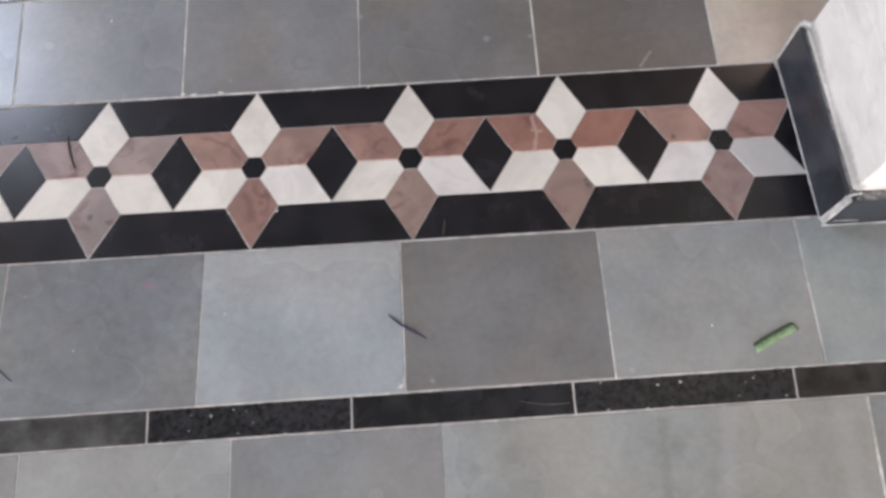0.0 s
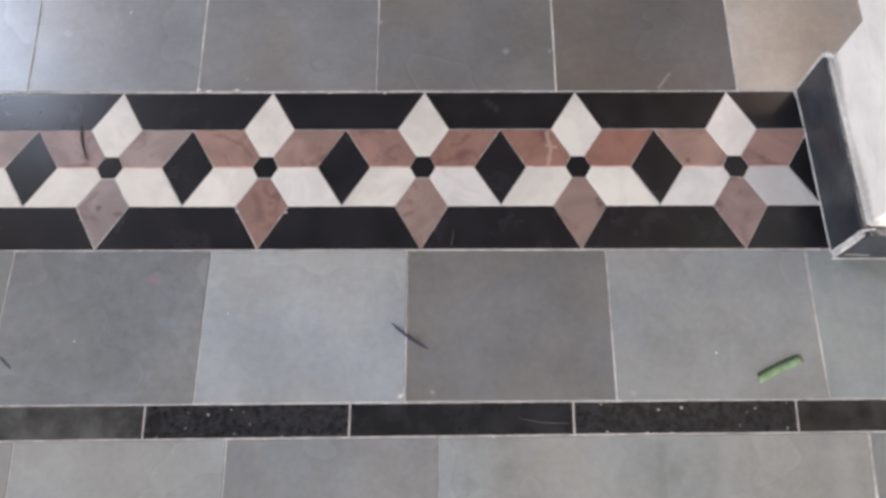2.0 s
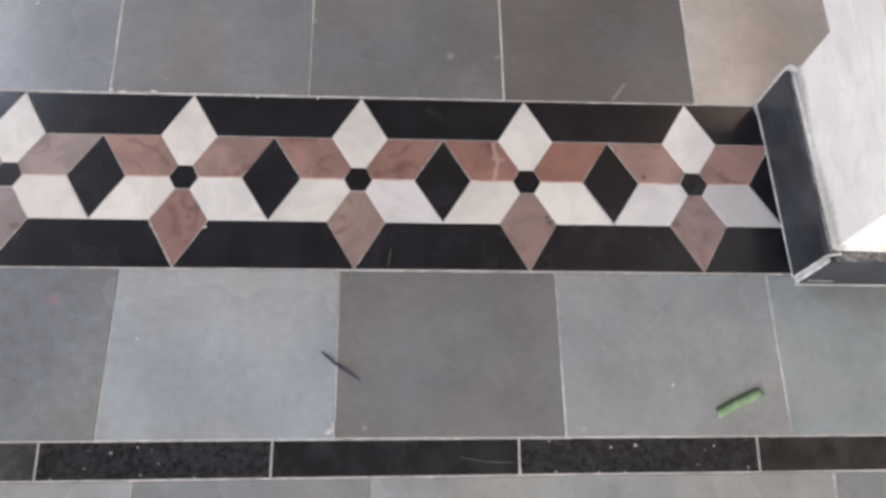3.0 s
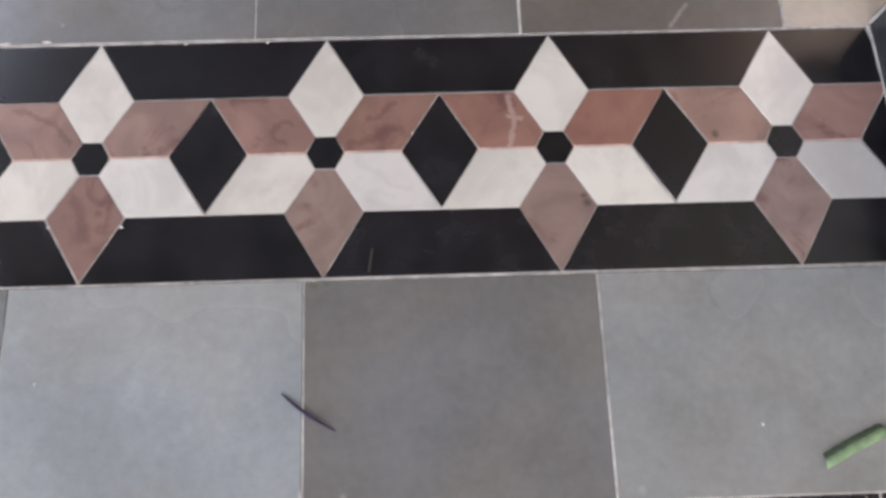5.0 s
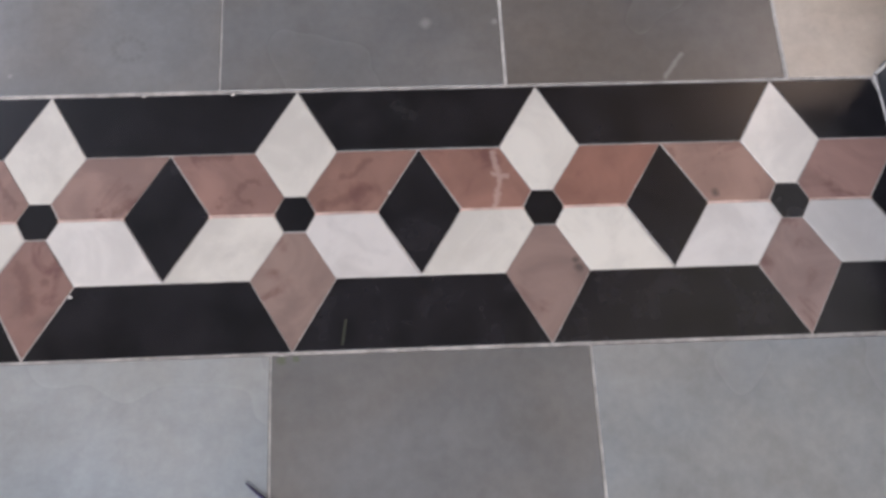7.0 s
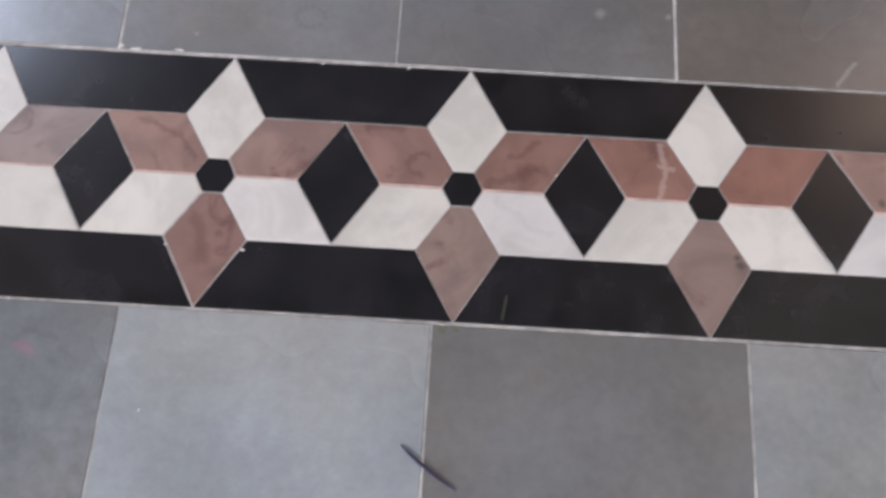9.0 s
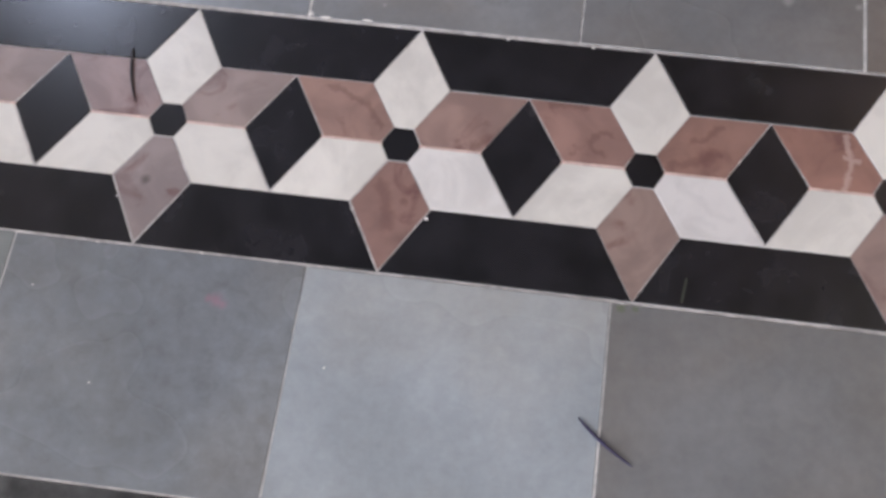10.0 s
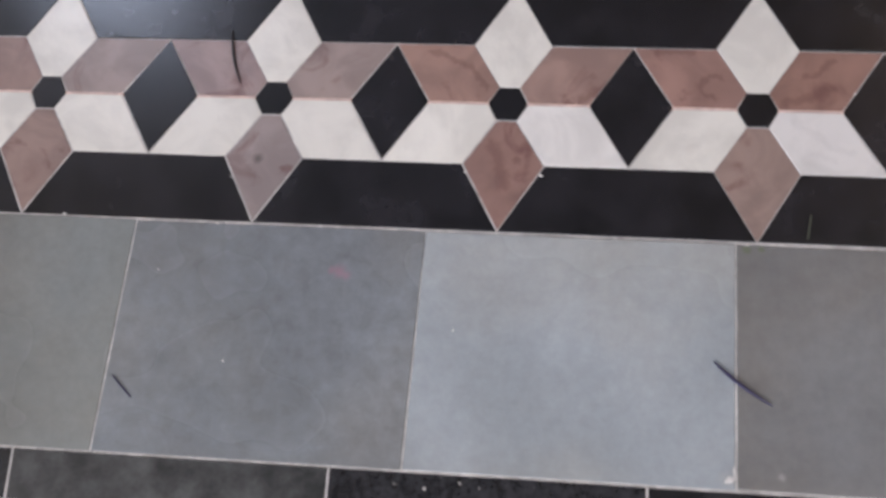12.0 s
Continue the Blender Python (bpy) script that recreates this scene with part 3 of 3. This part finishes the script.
TONES_NEAR = {3: (0.200, 0.206, 0.197), 4: (0.202, 0.208, 0.214, 1.0), 5: (0.338, 0.352, 0.359), 6: (0.182, 0.177, 0.173), 7: (0.268, 0.276, 0.283), 8: (0.285, 0.298, 0.291)}


def tone(i, table):
    v = rng.uniform(0.17, 0.28)
    return table.get(i, (v, v, v * rng.uniform(0.96, 1.06)))


for i, (a, b, c, d) in enumerate(zip(row_far, row_far[1:], row_far_foot[1:], row_far_foot)):
    stone("slab", [(d, 0.2668), (c, 0.2668), (b, far_strip_y(b)), (a, far_strip_y(a))], LIMESTONE, floor, tone(i, TONES_FAR), 0.0016)
for i, (a, b) in enumerate(zip(row_near, row_near[1:])):
    a, b = a + 0.0009 * (i == 8), b - 0.0009 * (i == 7)
    stone("slab", [(a * 1.016, strip_y(a)), (b * 1.016, strip_y(b)), (b * 0.996, -0.0006 + 0.002 * b), (a * 0.996, -0.0006 + 0.002 * a)], LIMESTONE, floor, tone(i, TONES_NEAR), 0.0011)
for a, b in zip(strip_near, strip_near[1:]):
    a, b = max(a, WEST), min(b, EAST)
    bm = bmesh.new()
    slab(bm, [(a, strip_low(a) - 0.0012), (b, strip_low(b) - 0.0012), (b, strip_y(b) + 0.0008), (a, strip_y(a) + 0.0008)], 0, -0.0007, 0.006, 0.0001)
    part("bedding", bm, PALE_GROUT, floor, "pale cement bedding")
for i, (a, b) in enumerate(zip(strip_near, strip_near[1:])):
    dusty, speck = i == 4, i in (5, 7, 10)
    color = (0.06, 0.062, 0.062) if dusty else (0.016, 0.016, 0.018) if i != 8 else (0.03, 0.03, 0.03)
    stone("strip", [(a, strip_low(a)), (b, strip_low(b)), (b, strip_y(b) - 0.0005), (a, strip_y(a) - 0.0005)],
          SPECKLED if speck else BLACK, floor, color, 0.0013)
for i, (a, b) in enumerate(zip(strip_far, strip_far[1:])):
    stone("strip", [(a, far_strip_y(a) + 0.001), (b, far_strip_y(b) + 0.001), (b, far_strip_y(b) + 0.05), (a, far_strip_y(a) + 0.05)], SPECKLED if i % 3 == 1 else BLACK, floor, (0.016, 0.016, 0.018), 0.0013)
for a, b in ((1.045, 1.30), (1.30, 1.55), (1.55, 1.76)):
    stone("slab", [(a, -0.0005), (b, -0.0005), (b, 0.2672), (a, 0.2672)], LIMESTONE, floor, tone(99, {}), 0.0011)
rest = bmesh.new()
for j in range(-8, 9):
    for i, (a, b) in enumerate(zip(cols, cols[1:])):
        if j < 0:
            lo, hi = -0.2795 + 0.305 * j, -0.2795 + 0.305 * (j + 1)
            s = 0.0147
        else:
            lo, hi = 0.5230 + 0.305 * j, 0.5230 + 0.305 * (j + 1)
            s = 0.0155
        poly = [(a, lo + s * a), (b, lo + s * b), (b, hi + s * b), (a, hi + s * a)]
        if j == -1 and i == 7:
            continue
        if j == -1 and i == 6:
            poly[1:3] = [(0.638, lo + s * 0.638), (0.638, hi + s * 0.638)]
        if j in (-2, -1, 0):
            t = {4: (0.292, 0.303, 0.306), 5: (0.228, 0.234, 0.241), 6: (0.293, 0.297, 0.290), 7: (0.275, 0.275, 0.268)}.get(i) if j == -1 else None
            stone("slab", poly, LIMESTONE, floor, t or tone(i, {}), 0.0011)
        else:
            poly = in_room(poly)
            if len(poly) > 2 and abs(area2(poly)) > 1e-4:
                slab(rest, poly, 0.0011)
outer = part("outer_slabs", rest, LIMESTONE, floor)
tagged(outer, "grey limestone slabs", kind="stuff")
outer.color = (0.23, 0.23, 0.23, 0.35)


# ---- litter on the floor ----
def sliver(name, points, widths, material, height, label, category):
    """A thin bent fibre that lies on the floor."""
    bm = bmesh.new()
    rings = []
    for i, ((x, y), w) in enumerate(zip(points, widths)):
        p, q = points[max(i - 1, 0)], points[min(i + 1, len(points) - 1)]
        l = math.hypot(q[0] - p[0], q[1] - p[1])
        nx, ny = -(q[1] - p[1]) / l, (q[0] - p[0]) / l
        rings.append([bm.verts.new((x + nx * w * math.cos(a), y + ny * w * math.cos(a), height + max(w, 0.0005) * math.sin(a)))
                      for a in [2 * math.pi * n / 8 for n in range(8)]])
    for a, b in zip(rings, rings[1:]):
        for i in range(8):
            j = (i + 1) % 8
            bm.faces.new((a[i], a[j], b[j], b[i]))
    bm.faces.new(rings[0][::-1]), bm.faces.new(rings[-1])
    for f in bm.faces:
        f.smooth = True
    return tagged(part(name, bm, material), label, category)


def bent(a, b, sag, n=9):
    """Points on a shallow arc from a to b."""
    l = math.hypot(b[0] - a[0], b[1] - a[1])
    nx, ny = -(b[1] - a[1]) / l, (b[0] - a[0]) / l
    return [(a[0] + (b[0] - a[0]) * f + nx * sag * math.sin(math.pi * f), a[1] + (b[1] - a[1]) * f + ny * sag * math.sin(math.pi * f)) for f in [i / (n - 1) for i in range(n)]]


sliver("dried_stalk", bent((-0.0405, -0.1150), (0.0125, -0.1525), -0.002), [0.0006, 0.0012, 0.0016, 0.0018, 0.0017, 0.0014, 0.0012, 0.0010, 0.0005],
       INK, 0.0016, "violet-black dried stalk on the limestone floor", "stalk")
sliver("fibre", bent((-0.6215, -0.163), (-0.5995, -0.183), 0.0), [0.0005, 0.0007, 0.0008, 0.0009, 0.0009, 0.0009, 0.0008, 0.0007, 0.0005], INK, 0.001, "short dark fibre on the limestone floor", "fibre")
sliver("burnt_stick", bent((-0.5440, 0.210), (-0.5285, 0.150), -0.003), [0.0007, 0.0013, 0.0016, 0.0017, 0.0017, 0.0016, 0.0013, 0.0010, 0.0005],
       CHAR, 0.0017, "thin curved black stick lying on the border", "stick")

# a cut strip of green leaf, folded lengthwise
leaf = tagged(empty("leaf_strip", (0.5220, -0.1785, 0)), "folded strip of bright green leaf on the floor", "leaf")
leaf.rotation_euler = (0, 0, radians(25.5))


def leaf_side(y_of, n=14):
    bm = bmesh.new()
    rows = []
    for i in range(n):
        f = i / (n - 1)
        x = -0.0345 + 0.069 * f
        wob = 0.0005 * math.sin(9 * i) + 0.0008 * math.sin(math.pi * f)
        thin = 0.86 + 0.14 * min(1.0, 6 * f + 0.2, 7 * (1 - f) + 0.1)
        rows.append([(x + 0.003 * y / 0.007 * (0.5 - f), y * thin + wob, z * (0.8 + 0.2 * thin) + 0.0004 * math.sin(5 * i)) for y, z in y_of])
    top = [[bm.verts.new(p) for p in r] for r in rows]
    low = [[bm.verts.new((x, y, max(z - 0.0008, 0.0002))) for x, y, z in r] for r in rows]
    for i in range(n - 1):
        for j in range(len(y_of) - 1):
            bm.faces.new((top[i][j], top[i + 1][j], top[i + 1][j + 1], top[i][j + 1]))
            bm.faces.new((low[i][j], low[i][j + 1], low[i + 1][j + 1], low[i + 1][j]))
        for j in (0, len(y_of) - 1):
            bm.faces.new((top[i][j], low[i][j], low[i + 1][j], top[i + 1][j]))
    for i in (0, n - 1):
        for j in range(len(y_of) - 1):
            bm.faces.new((top[i][j], top[i][j + 1], low[i][j + 1], low[i][j]))
    for f in bm.faces:
        f.smooth = True
    return bm


part("blade", leaf_side([(-0.0085, 0.0012), (-0.0060, 0.0026), (-0.0030, 0.0036), (0.0014, 0.0044)]), LEAF, leaf)
# the side turned from the light, with its shade in the material
part("fold", leaf_side([(0.0014, 0.0044), (0.0034, 0.0036), (0.0055, 0.0022), (0.0066, 0.0009)]), LEAF_SHADE, leaf, "folded side of the leaf, its shade put into the colour")


# ---- chips, scratches and stains let into the surface ----
def fleck(name, x, y, w, h, material, parent, seed, turn=0.0, n=9):
    """A small ragged patch, flat on the stone."""
    r = random.Random(seed)
    bm = bmesh.new()
    ring = []
    for i in range(n):
        a = 2 * math.pi * i / n
        q = r.uniform(0.55, 1.2)
        u, v = w * q * math.cos(a), h * q * math.sin(a)
        ring.append((x + u * math.cos(turn) - v * math.sin(turn), y + u * math.sin(turn) + v * math.cos(turn)))
    low, high = [bm.verts.new((*p, -0.001)) for p in ring], [bm.verts.new((*p, 0.0007)) for p in ring]
    for i in range(n):
        j = (i + 1) % n
        bm.faces.new((low[i], low[j], high[j], high[i]))
    bm.faces.new(high)
    return part(name, bm, material, parent)


for i, (x, y, w, h) in enumerate(((-0.150, 0.2643, 0.0022, 0.0014), (-0.061, 0.2640, 0.0022, 0.0014), (-0.209, 0.0605, 0.0022, 0.002), (-0.2845, 0.0615, 0.0014, 0.0018),
                                  (-0.526, 0.0470, 0.0012, 0.0010), (-0.345, 0.2685, 0.006, 0.0015), (-0.362, 0.272, 0.003, 0.004),
                                  (0.0940, 0.1560, 0.0011, 0.0015), (-0.534, -0.0030, 0.003, 0.0012), (-0.427, -0.0015, 0.0025, 0.0012), (-0.010, -0.001, 0.003, 0.0012), (-0.70, 0.000, 0.003, 0.0015), (-0.30, 0.270, 0.006, 0.0012))):
    fleck("chip", x, y, w, h, CHIP, band, 20 + i)
fleck("mortar_smear", -0.0260, -0.2205, 0.0062, 0.0030, MORTAR, floor, 90, 0.7)
fleck("mortar_smear", -0.0212, -0.2135, 0.0018, 0.0085, MORTAR, floor, 91, 0.1)
for i, (x, y, w, h) in enumerate(((0.107, -0.278, 0.0025, 0.002), (-0.286, -0.099, 0.0011, 0.0015), (-0.511, -0.142, 0.0015, 0.0012), (-0.590, -0.054, 0.0012, 0.001), (-0.487, 0.414, 0.0015, 0.0015), (0.434, -0.157, 0.0016, 0.0020))):
    fleck("chip", x, y, w, h, CHIP, floor, 60 + i)
sliver("hairline_vein", bent((0.143, -0.2515), (0.216, -0.2585), -0.003), [0.0002, 0.0003, 0.0004, 0.0004, 0.0005, 0.0006, 0.0006, 0.0005, 0.0003], HAIRLINE, 0.0002, "pale hairline vein in a black stone strip", "").parent = floor
